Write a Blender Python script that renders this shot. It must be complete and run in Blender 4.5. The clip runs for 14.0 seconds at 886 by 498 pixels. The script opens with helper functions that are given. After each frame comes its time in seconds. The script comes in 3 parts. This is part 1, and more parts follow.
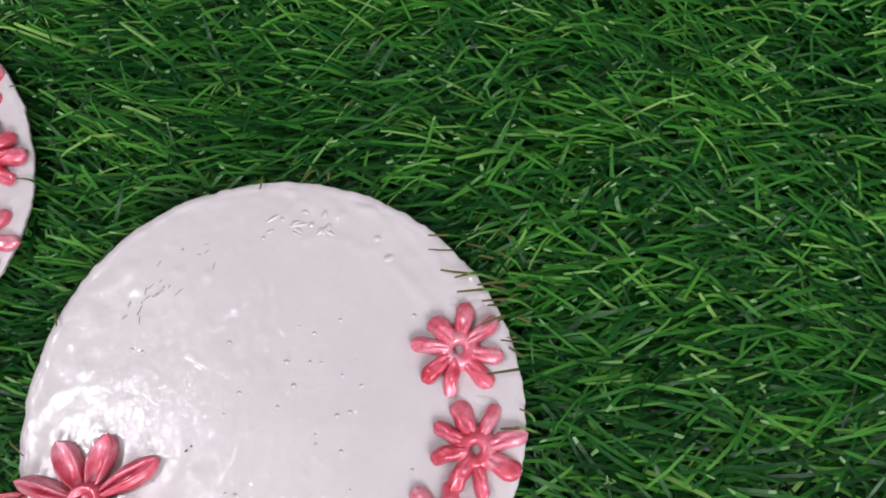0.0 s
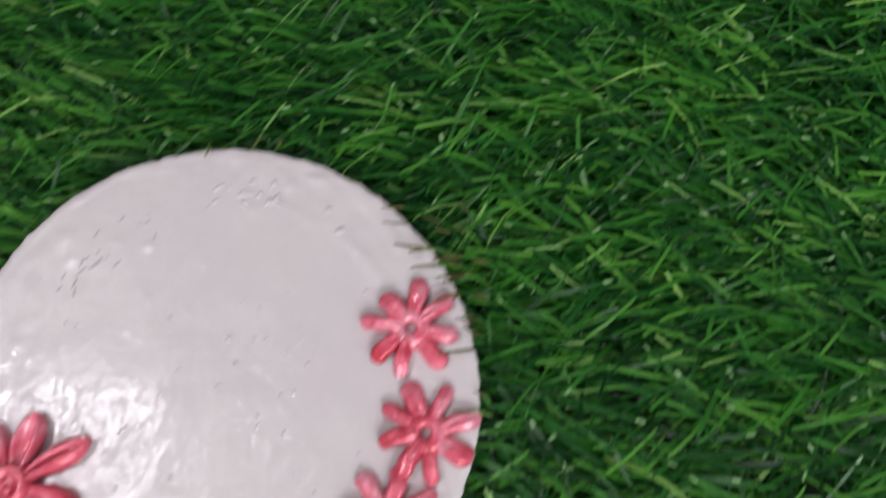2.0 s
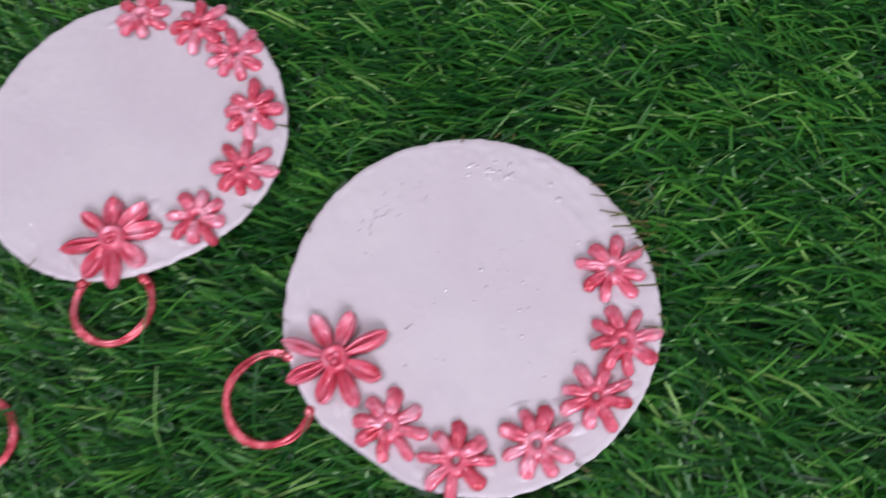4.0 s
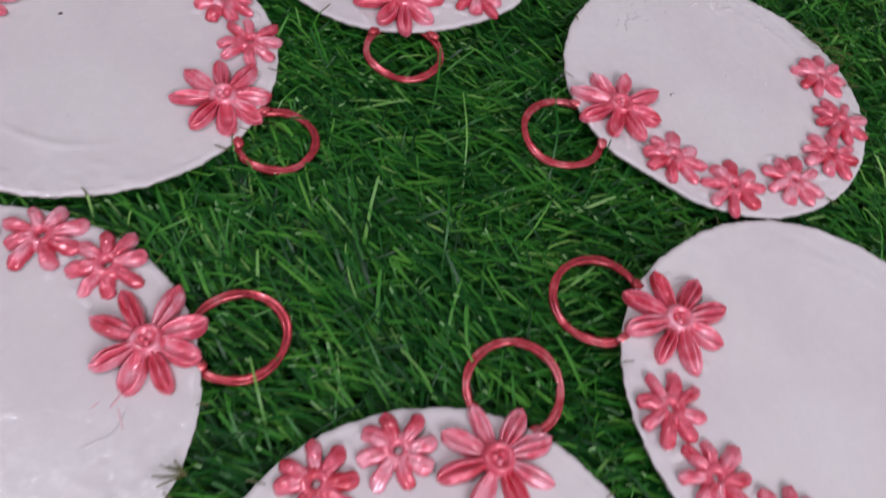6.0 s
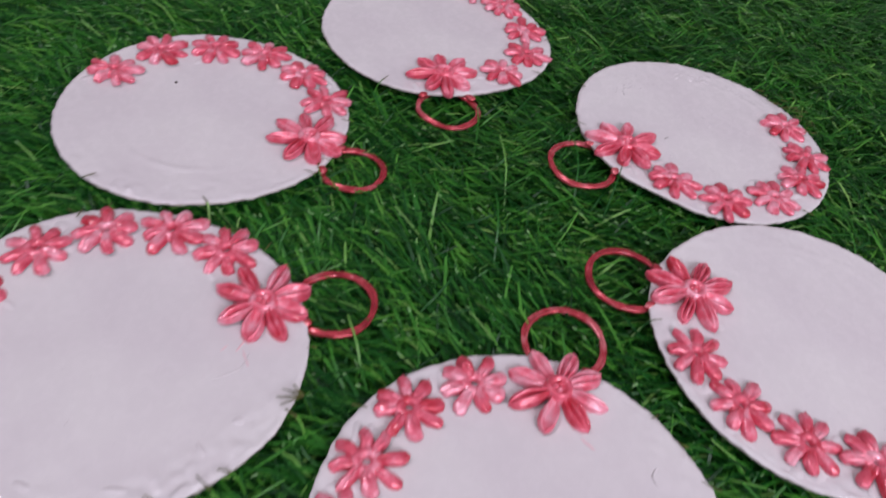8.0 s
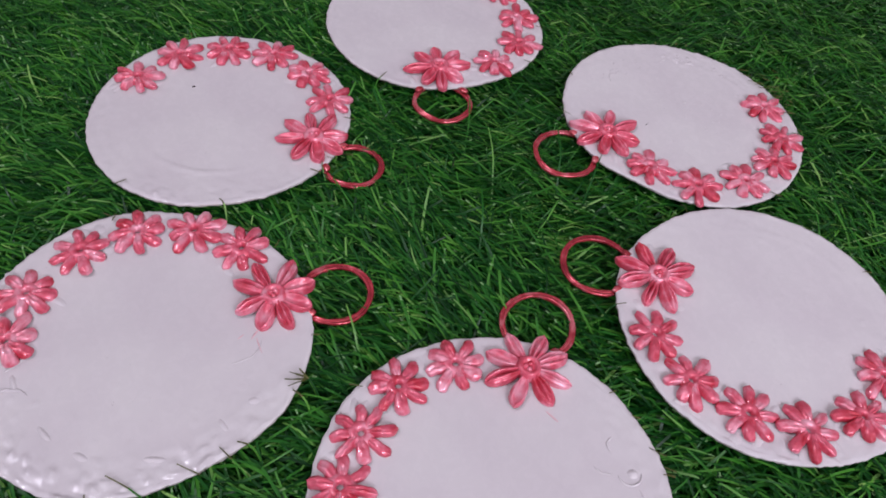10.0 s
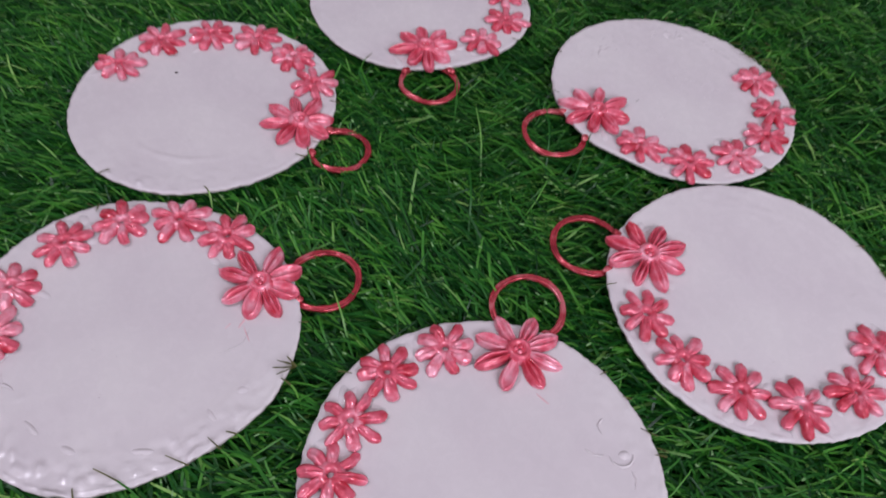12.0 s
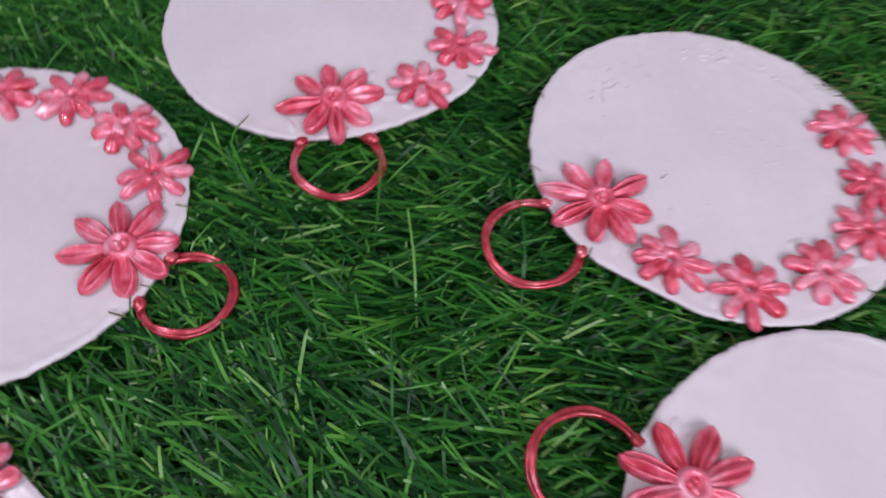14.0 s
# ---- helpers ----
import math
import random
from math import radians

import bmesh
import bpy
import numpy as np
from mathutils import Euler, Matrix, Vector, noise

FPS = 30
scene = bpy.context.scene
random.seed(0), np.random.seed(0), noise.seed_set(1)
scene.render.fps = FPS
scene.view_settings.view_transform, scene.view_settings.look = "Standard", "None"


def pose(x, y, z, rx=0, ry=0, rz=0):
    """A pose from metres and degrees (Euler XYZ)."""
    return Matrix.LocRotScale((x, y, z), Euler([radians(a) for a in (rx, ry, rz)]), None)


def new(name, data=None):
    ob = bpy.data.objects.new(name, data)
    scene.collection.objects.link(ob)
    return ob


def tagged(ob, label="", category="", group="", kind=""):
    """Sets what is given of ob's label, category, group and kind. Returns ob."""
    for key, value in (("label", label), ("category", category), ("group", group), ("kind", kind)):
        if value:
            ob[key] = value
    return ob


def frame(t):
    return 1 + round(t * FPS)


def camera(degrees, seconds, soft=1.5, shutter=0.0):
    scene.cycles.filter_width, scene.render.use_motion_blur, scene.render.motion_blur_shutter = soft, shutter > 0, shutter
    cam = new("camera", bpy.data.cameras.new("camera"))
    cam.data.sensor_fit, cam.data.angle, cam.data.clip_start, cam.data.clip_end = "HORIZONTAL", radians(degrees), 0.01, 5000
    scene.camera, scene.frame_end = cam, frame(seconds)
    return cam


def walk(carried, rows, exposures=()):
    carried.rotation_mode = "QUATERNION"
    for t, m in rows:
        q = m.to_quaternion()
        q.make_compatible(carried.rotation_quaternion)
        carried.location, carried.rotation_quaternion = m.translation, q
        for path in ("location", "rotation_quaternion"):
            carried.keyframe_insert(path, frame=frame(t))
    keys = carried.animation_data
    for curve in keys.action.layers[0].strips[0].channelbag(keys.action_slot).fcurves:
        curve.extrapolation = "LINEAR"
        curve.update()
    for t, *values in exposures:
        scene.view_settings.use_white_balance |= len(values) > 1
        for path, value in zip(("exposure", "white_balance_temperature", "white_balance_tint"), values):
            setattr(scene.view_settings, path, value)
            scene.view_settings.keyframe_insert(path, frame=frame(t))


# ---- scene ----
cam = camera(62.58, 14.0, soft=1.72, shutter=0.9)
# seconds, place in metres, turn in degrees
PATH = [
    (0, 0.14080, 0.06912, 0.17741, 17.192, 3.568, 7.059),
    (0.5, 0.13761, 0.06791, 0.17217, 17.047, 3.219, 6.739),
    (1, 0.14323, 0.07045, 0.16069, 15.658, 2.387, 7.612),
    (1.5, 0.15180, 0.07869, 0.15895, 16.043, 2.294, 6.632),
    (2, 0.14896, 0.06973, 0.16661, 16.262, 2.675, 7.610),
    (2.2, 0.14232, 0.05566, 0.16682, 17.677, 2.396, 8.490),
    (4.3, 0.09761, 0.00595, 0.23464, 18.941, 4.670, 11.883),
    (4.5, 0.08623, -0.01532, 0.22642, 21.092, 2.121, 11.776),
    (5, 0.02997, -0.06703, 0.21407, 22.718, -2.578, 10.998),
    (5.5, -0.00587, -0.11542, 0.20464, 27.820, -7.372, 11.904),
    (6, -0.01058, -0.14226, 0.19467, 30.276, -8.769, 10.858),
    (6.5, -0.01636, -0.15675, 0.19521, 29.996, -7.131, 9.193),
    (7, -0.02564, -0.17047, 0.21234, 35.981, -7.475, 7.660),
    (7.5, -0.02727, -0.19946, 0.20382, 42.960, -8.637, 7.570),
    (8, -0.02144, -0.22113, 0.19449, 43.457, -8.397, 8.809),
    (8.2, -0.02170, -0.22694, 0.19476, 41.851, -8.177, 9.333),
    (10.3, -0.00650, -0.22434, 0.23795, 38.352, -5.526, 9.674),
    (10.5, -0.00628, -0.22438, 0.23762, 38.354, -5.699, 9.359),
    (11, -0.00269, -0.22571, 0.23931, 38.367, -4.716, 9.331),
    (11.5, -0.00219, -0.22399, 0.23913, 37.592, -4.806, 8.914),
    (12, -0.00310, -0.22082, 0.23453, 36.885, -4.907, 8.901),
    (12.5, -0.00942, -0.18325, 0.21988, 33.938, -4.573, 6.339),
    (13, -0.00386, -0.14831, 0.21830, 35.898, -3.091, 4.995),
    (13.5, 0.00897, -0.10815, 0.20432, 34.159, -3.540, 4.316),
    (14, 0.00887, -0.08503, 0.17875, 32.359, -3.262, 7.614),
]
# seconds, stops, kelvin, tint: the clip's camera settles its exposure and white balance on the way
EXPOSURES = [(0, 0.24, 6150, 13), (0.5, 0.07, 6100, 14), (1.0, 0.05, 6100, 15), (1.5, 0.0, 6260, 13), (2.2, 0.03, 6260, 12),
             (4.3, 0.15, 5850, 24), (5.5, -0.01, 5850, 21), (6.5, -0.08, 6150, 13), (7.5, 0.0, 6030, 19), (10.3, -0.09, 5930, 21), (12.0, -0.13, 5930, 21), (13.0, -0.09, 5900, 22), (14, 0.11, 5850, 23)]
walk(cam, [(t, pose(x, y, z, rx, ry, rz)) for t, x, y, z, rx, ry, rz in PATH], EXPOSURES)

# ---- light: a ceiling lamp in a plain white room, and an added fill ----
world = bpy.data.worlds.new("world")
scene.world = world
world.use_nodes = True
world.node_tree.nodes["Background"].inputs["Color"].default_value = (0.75, 0.8, 0.9, 1)
world.node_tree.nodes["Background"].inputs["Strength"].default_value = 0.3

lamp_data = bpy.data.lights.new("ceiling_lamp_light", "AREA")
lamp_data.shape, lamp_data.size, lamp_data.size_y = "RECTANGLE", 0.50, 0.62
lamp_data.energy, lamp_data.color = 34, (1.0, 0.97, 0.97)
lamp = new("ceiling_lamp_light", lamp_data)
lamp.matrix_world = pose(-1.44, -0.10, 3.00, 0, 0, 8)

# added fill from behind the camera, set in an unseen, invented window opening
FILL_OPENING = (0.25, 1.55, 0.70, 1.95)
fill_data = bpy.data.lights.new("rear_fill_light", "AREA")
fill_data.shape, fill_data.size, fill_data.size_y = "RECTANGLE", FILL_OPENING[1] - FILL_OPENING[0] - 0.12, FILL_OPENING[3] - FILL_OPENING[2] - 0.12
fill_data.energy, fill_data.color = 45, (1.0, 0.985, 0.97)
fill_lamp = new("rear_fill_light", fill_data)
fill_lamp.matrix_world = pose((FILL_OPENING[0] + FILL_OPENING[1]) / 2, -1.32, (FILL_OPENING[2] + FILL_OPENING[3]) / 2, 90, 0, 0)


# ---- materials ----
def material(name):
    m = bpy.data.materials.new(name)
    m.use_nodes = True
    n, l = m.node_tree.nodes, m.node_tree.links
    return m, n, l, n["Principled BSDF"]


def noise_node(n, l, scale, detail=4.0, rough=0.5, coord="Object", distort=0.0):
    tc = n.new("ShaderNodeTexCoord")
    t = n.new("ShaderNodeTexNoise")
    t.inputs["Scale"].default_value = scale
    t.inputs["Detail"].default_value = detail
    t.inputs["Roughness"].default_value = rough
    t.inputs["Distortion"].default_value = distort
    l.new(tc.outputs[coord], t.inputs["Vector"])
    return t


def ramp(n, l, source, stops):
    r = n.new("ShaderNodeValToRGB")
    while len(r.color_ramp.elements) < len(stops):
        r.color_ramp.elements.new(0.5)
    for e, (p, c) in zip(r.color_ramp.elements, stops):
        e.position, e.color = p, (*c, 1)
    l.new(source, r.inputs["Fac"])
    return r


def bump(n, l, bsdf, height, strength, distance, before=None):
    b = n.new("ShaderNodeBump")
    b.inputs["Strength"].default_value, b.inputs["Distance"].default_value = strength, distance
    l.new(height, b.inputs["Height"])
    if before:
        l.new(before.outputs["Normal"], b.inputs["Normal"])
    l.new(b.outputs["Normal"], bsdf.inputs["Normal"])
    return b


def paint_material():
    """Glossy off-white enamel, brushed by hand: pinkish clouds, tiny pimples and faint dark hairlines."""
    m, n, l, p = material("white_enamel")
    cloud = noise_node(n, l, 22, 5, 0.55)
    base = ramp(n, l, cloud.outputs["Fac"], [(0.3, (0.565, 0.508, 0.535)), (0.55, (0.605, 0.555, 0.572)), (0.8, (0.64, 0.598, 0.602))])
    crack = noise_node(n, l, 260, 6, 0.7, distort=1.5)
    where = noise_node(n, l, 17, 2, 0.5)
    line = ramp(n, l, crack.outputs["Fac"], [(0.655, (0, 0, 0)), (0.69, (1, 1, 1))])
    spots = ramp(n, l, where.outputs["Fac"], [(0.60, (0, 0, 0)), (0.70, (1, 1, 1))])
    both = n.new("ShaderNodeMath")
    both.operation = "MULTIPLY"
    l.new(line.outputs["Color"], both.inputs[0])
    l.new(spots.outputs["Color"], both.inputs[1])
    mix = n.new("ShaderNodeMixRGB")
    mix.inputs["Color2"].default_value = (0.30, 0.24, 0.27, 1)
    l.new(both.outputs[0], mix.inputs["Fac"])
    l.new(base.outputs["Color"], mix.inputs["Color1"])
    l.new(mix.outputs["Color"], p.inputs["Base Color"])
    p.inputs["Roughness"].default_value = 0.50
    p.inputs["Specular IOR Level"].default_value = 0.22
    # the varnish is thick in flakes and thin between them
    flake = noise_node(n, l, 210, 6, 0.68, distort=1.0)
    thick = ramp(n, l, flake.outputs["Fac"], [(0.45, (0.34, 0.34, 0.34)), (0.51, (0.80, 0.80, 0.80))])
    l.new(thick.outputs["Color"], p.inputs["Coat Weight"])
    p.inputs["Coat Roughness"].default_value = 0.10
    wave = noise_node(n, l, 60, 3, 0.5)
    b1 = bump(n, l, p, wave.outputs["Fac"], 0.07, 0.0012)
    grain = noise_node(n, l, 340, 5, 0.62, distort=1.2)
    pimple = ramp(n, l, grain.outputs["Fac"], [(0.44, (0, 0, 0)), (0.50, (0.5, 0.5, 0.5)), (0.57, (0.6, 0.6, 0.6)), (0.66, (1, 1, 1))])
    b2 = bump(n, l, p, pimple.outputs["Color"], 0.15, 0.0004, b1)
    l.new(b1.outputs["Normal"], p.inputs["Normal"])
    l.new(b2.outputs["Normal"], p.inputs["Coat Normal"])
    return m


def edge_material():
    """Rough cut edge of the board under the enamel."""
    m, n, l, p = material("board_edge")
    t = noise_node(n, l, 300, 4, 0.6)
    c = ramp(n, l, t.outputs["Fac"], [(0.35, (0.26, 0.22, 0.21)), (0.6, (0.56, 0.51, 0.50))])
    l.new(c.outputs["Color"], p.inputs["Base Color"])
    p.inputs["Roughness"].default_value = 0.6
    bump(n, l, p, t.outputs["Fac"], 0.6, 0.0008)
    return m


def pearl_material(name, dark, mid, light, metallic, rough):
    """Pearl paint over hand-made clay: brush streaks, with pearl sheen painted into the pale tone."""
    m, n, l, p = material(name)
    info = n.new("ShaderNodeObjectInfo")
    tc = n.new("ShaderNodeTexCoord")
    add = n.new("ShaderNodeVectorMath")
    add.operation = "ADD"
    l.new(tc.outputs["Object"], add.inputs[0])
    l.new(info.outputs["Random"], add.inputs[1])
    t = n.new("ShaderNodeTexNoise")
    t.inputs["Scale"].default_value, t.inputs["Detail"].default_value, t.inputs["Roughness"].default_value = 140, 5, 0.6
    l.new(add.outputs["Vector"], t.inputs["Vector"])
    sh = n.new("ShaderNodeMath")
    sh.operation = "MULTIPLY_ADD"
    sh.inputs[1].default_value, sh.inputs[2].default_value = 0.15, -0.09
    l.new(info.outputs["Random"], sh.inputs[0])
    s2 = n.new("ShaderNodeMath")
    l.new(t.outputs["Fac"], s2.inputs[0])
    l.new(sh.outputs[0], s2.inputs[1])
    c = ramp(n, l, s2.outputs[0], [(0.27, dark), (0.48, mid), (0.69, light)])
    l.new(c.outputs["Color"], p.inputs["Base Color"])
    p.inputs["Metallic"].default_value = metallic
    p.inputs["Roughness"].default_value = rough
    p.inputs["Coat Weight"].default_value = 0.75
    p.inputs["Coat Roughness"].default_value = 0.13
    fine = n.new("ShaderNodeTexNoise")
    fine.inputs["Scale"].default_value, fine.inputs["Detail"].default_value = 900, 3
    l.new(add.outputs["Vector"], fine.inputs["Vector"])
    b1 = bump(n, l, p, t.outputs["Fac"], 0.22, 0.0008)
    bump(n, l, p, fine.outputs["Fac"], 0.25, 0.0003, b1)
    return m


def grass_material():
    """Plastic turf blades: each blade its own green, a dull shine, a little light through the blade."""
    m, n, l, p = material("turf_blade")
    geo = n.new("ShaderNodeNewGeometry")
    c = ramp(n, l, geo.outputs["Random Per Island"], [(0.0, (0.003, 0.034, 0.006)), (0.36, (0.011, 0.090, 0.014)), (0.76, (0.041, 0.196, 0.022)), (0.95, (0.092, 0.282, 0.040)), (1.0, (0.24, 0.44, 0.13))])
    patch = noise_node(n, l, 38, 4, 0.6)
    tone = ramp(n, l, patch.outputs["Fac"], [(0.32, (0.58, 0.70, 0.74)), (0.68, (1.28, 1.20, 0.95))])
    mul = n.new("ShaderNodeMixRGB")
    mul.blend_type = "MULTIPLY"
    mul.inputs["Fac"].default_value = 1.0
    l.new(c.outputs["Color"], mul.inputs["Color1"])
    l.new(tone.outputs["Color"], mul.inputs["Color2"])
    l.new(mul.outputs["Color"], p.inputs["Base Color"])
    p.inputs["Roughness"].default_value = 0.36
    p.inputs["Specular IOR Level"].default_value = 0.26
    streak = noise_node(n, l, 700, 2, 0.5)
    bump(n, l, p, streak.outputs["Fac"], 0.25, 0.0004)
    tr = n.new("ShaderNodeBsdfTranslucent")
    l.new(mul.outputs["Color"], tr.inputs["Color"])
    ms = n.new("ShaderNodeMixShader")
    ms.inputs["Fac"].default_value = 0.18
    l.new(p.outputs["BSDF"], ms.inputs[1])
    l.new(tr.outputs["BSDF"], ms.inputs[2])
    l.new(ms.outputs["Shader"], n["Material Output"].inputs["Surface"])
    return m


def plain_material(name, lo, hi, scale, rough=0.8):
    m, n, l, p = material(name)
    t = noise_node(n, l, scale, 5, 0.6)
    c = ramp(n, l, t.outputs["Fac"], [(0.3, lo), (0.7, hi)])
    l.new(c.outputs["Color"], p.inputs["Base Color"])
    p.inputs["Roughness"].default_value = rough
    bump(n, l, p, t.outputs["Fac"], 0.3, 0.002)
    return m


ENAMEL = paint_material()
EDGE = edge_material()
RED_PEARL = pearl_material("red_pearl", (0.50, 0.018, 0.042), (0.70, 0.112, 0.176), (0.84, 0.37, 0.46), 0.27, 0.40)
RING_PEARL = pearl_material("ring_pearl", (0.26, 0.010, 0.022), (0.50, 0.042, 0.060), (0.75, 0.22, 0.25), 0.5, 0.26)
GRASS = grass_material()
CUT_TIP = plain_material("cut_blade_tip", (0.10, 0.26, 0.07), (0.24, 0.40, 0.17), 400, 0.35)
# green blades backlit over the white boards: the shade is put into this olive
OLIVE = plain_material("olive_blade", (0.045, 0.050, 0.010), (0.110, 0.100, 0.022), 90, 0.45)
BACKING = plain_material("turf_backing", (0.006, 0.018, 0.007), (0.012, 0.035, 0.012), 60, 0.9)
PLASTER = plain_material("wall_plaster", (0.62, 0.60, 0.58), (0.70, 0.68, 0.66), 6)


def mesh_object(name, bm, mat, parent=None, smooth=True):
    me = bpy.data.meshes.new(name)
    bm.to_mesh(me)
    bm.free()
    me.materials.append(mat)
    if smooth:
        me.polygons.foreach_set("use_smooth", [True] * len(me.polygons))
    ob = new(name, me)
    ob.parent = parent
    return ob


# ---- the room that closes the place ----
def slab(name, x0, x1, y0, y1, z0, z1, mat):
    bm = bmesh.new()
    bmesh.ops.create_cube(bm, size=1, matrix=Matrix.Translation(((x0 + x1) / 2, (y0 + y1) / 2, (z0 + z1) / 2)) @ Matrix.Diagonal((x1 - x0, y1 - y0, z1 - z0, 1)))
    return tagged(mesh_object(name, bm, mat, smooth=False), kind="structure")


GROUND_Z = -0.018
WEST, EAST, SOUTH, NORTH, HIGH = -2.6, 1.9, -1.35, 3.4, 3.1
tagged(slab("ground", WEST, EAST, SOUTH, NORTH, GROUND_Z - 0.02, GROUND_Z, BACKING), "dark green backing of the artificial grass mat", "ground")
tagged(slab("wall_north", WEST - 0.1, EAST + 0.1, NORTH, NORTH + 0.1, GROUND_Z, HIGH, PLASTER), "plain off-white plaster wall of the room", "wall")
tagged(slab("wall_east", EAST, EAST + 0.1, SOUTH, NORTH, GROUND_Z, HIGH, PLASTER), "plain off-white plaster wall of the room", "wall")
tagged(slab("wall_west", WEST - 0.1, WEST, SOUTH, NORTH, GROUND_Z, HIGH, PLASTER), "plain off-white plaster wall of the room", "wall")
tagged(slab("ceiling", WEST - 0.1, EAST + 0.1, SOUTH - 0.1, NORTH + 0.1, HIGH, HIGH + 0.1, PLASTER), "plain off-white plaster ceiling above the mat", "ceiling")


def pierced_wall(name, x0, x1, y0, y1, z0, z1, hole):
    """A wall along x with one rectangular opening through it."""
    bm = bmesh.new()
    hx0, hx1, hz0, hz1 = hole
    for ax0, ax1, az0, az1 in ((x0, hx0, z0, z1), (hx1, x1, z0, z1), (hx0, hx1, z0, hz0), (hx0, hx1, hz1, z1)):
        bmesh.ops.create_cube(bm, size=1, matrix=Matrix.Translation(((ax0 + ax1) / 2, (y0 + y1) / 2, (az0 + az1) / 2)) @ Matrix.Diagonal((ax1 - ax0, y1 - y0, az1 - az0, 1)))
    return tagged(mesh_object(name, bm, PLASTER, smooth=False), "plain off-white plaster wall with an added opening for fill light", "wall", kind="structure")


def opening_frame(hole, y):
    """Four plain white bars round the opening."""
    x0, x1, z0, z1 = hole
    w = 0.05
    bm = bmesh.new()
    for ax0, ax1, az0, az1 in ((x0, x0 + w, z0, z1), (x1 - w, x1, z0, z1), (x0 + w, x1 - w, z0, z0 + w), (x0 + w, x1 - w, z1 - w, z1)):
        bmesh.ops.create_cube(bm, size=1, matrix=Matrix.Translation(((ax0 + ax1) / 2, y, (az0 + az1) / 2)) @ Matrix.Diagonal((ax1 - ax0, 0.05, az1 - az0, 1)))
    return tagged(mesh_object("added_window_1", bm, PLASTER, smooth=False), "plain white frame of the added, unseen window", "window", kind="structure")


# unseen wall opening and frame, added to hold the fill lamp
pierced_wall("wall_south", WEST - 0.1, EAST + 0.1, SOUTH - 0.1, SOUTH, GROUND_Z, HIGH, FILL_OPENING)
opening_frame(FILL_OPENING, SOUTH - 0.05)

# ---- the coasters ----
# centre, radius, height, slope, unevenness of the outline in mm, flat spots (angle, depth), ring centre and radius, flowers (x, y, turn); the first flower is the large one
COASTERS = {
    "A": dict(at=(-0.0483, 0.1193), r=0.0583, z=0.0012, tilt=(0.0066, -0.0045), uneven=(0.4, 0.6, 0.5, -0.0, 0.3, -0.4, 0.1, -0.2), flats=[], ring=(-0.0328, 0.0556, 0.0152),
              flowers=[(-0.0386, 0.0775, 22), (-0.0115, 0.0903, 4), (-0.0011, 0.1109, 5), (-0.0046, 0.1337, 12), (-0.0172, 0.1557, 30), (-0.0354, 0.1657, 8), (-0.0597, 0.1671, 20)]),
    "B": dict(at=(0.0868, 0.0771), r=0.0602, z=0.0013, tilt=(-0.0173, 0.0001), uneven=(1.0, -0.4, -0.0, -0.1, -0.1, 0.2, 0.2, 0.0), flats=[(-112, 0.0030)], ring=(0.0300, 0.0355, 0.0160),
              flowers=[(0.0486, 0.0514, 36), (0.0696, 0.0343, 42), (0.0920, 0.0285, 5), (0.1152, 0.0381, 36), (0.1306, 0.0555, 39), (0.1366, 0.0742, 20), (0.1300, 0.0970, 42)]),
    "C": dict(at=(0.1177, -0.0407), r=0.0609, z=0.0007, tilt=(-0.0289, 0.0164), uneven=(0.5, 0.7, -0.6, -0.2, -0.2, -0.3, -0.4, 0.1), flats=[], ring=(0.0478, -0.0286, 0.0160),
              flowers=[(0.0719, -0.0307, 26), (0.0709, -0.0594, 43), (0.0847, -0.0761, 14), (0.1058, -0.0848, 44), (0.1280, -0.0862, 1), (0.1502, -0.0758, 6), (0.1616, -0.0557, 11)]),
    "D": dict(at=(0.0169, -0.1330), r=0.0607, z=-0.0012, tilt=(0.0329, 0.0126), uneven=(0.1, 0.3, -0.0, -0.1, -0.1, 0.2, 0.4, 0.2), flats=[], ring=(0.0261, -0.0622, 0.0157),
              flowers=[(0.0241, -0.0845, 34), (-0.0026, -0.0880, 27), (-0.0215, -0.1011, 19), (-0.0302, -0.1212, 17), (-0.0324, -0.1407, 6), (-0.0225, -0.1655, 20), (-0.0030, -0.1785, 33)]),
    "E": dict(at=(-0.1171, -0.1017), r=0.0608, z=-0.0011, tilt=(0.0158, -0.0117), uneven=(0.5, -0.0, 0.4, 0.8, 0.3, 0.2, -0.0, -0.6), flats=[], ring=(-0.0539, -0.0662, 0.0151),
              flowers=[(-0.0757, -0.0752, 40), (-0.0955, -0.0555, 26), (-0.1167, -0.0512, 33), (-0.1376, -0.0576, 26), (-0.1546, -0.0714, 37), (-0.1639, -0.0946, 16), (-0.1599, -0.1152, 33)]),
    "F": dict(at=(-0.1314, 0.0196), r=0.0590, z=-0.0009, tilt=(-0.0092, -0.0130), uneven=(-0.3, 0.8, 0.6, 0.3, -0.2, 0.0, -0.1, -0.2), flats=[], ring=(-0.0648, 0.0042, 0.0142),
              flowers=[(-0.0855, 0.0133, 24), (-0.0859, 0.0412, 16), (-0.1010, 0.0576, 30), (-0.1218, 0.0664, 10), (-0.1441, 0.0636, 38), (-0.1651, 0.0523, 5), (-0.1764, 0.0301, 25)]),
}
THICK = 0.0015


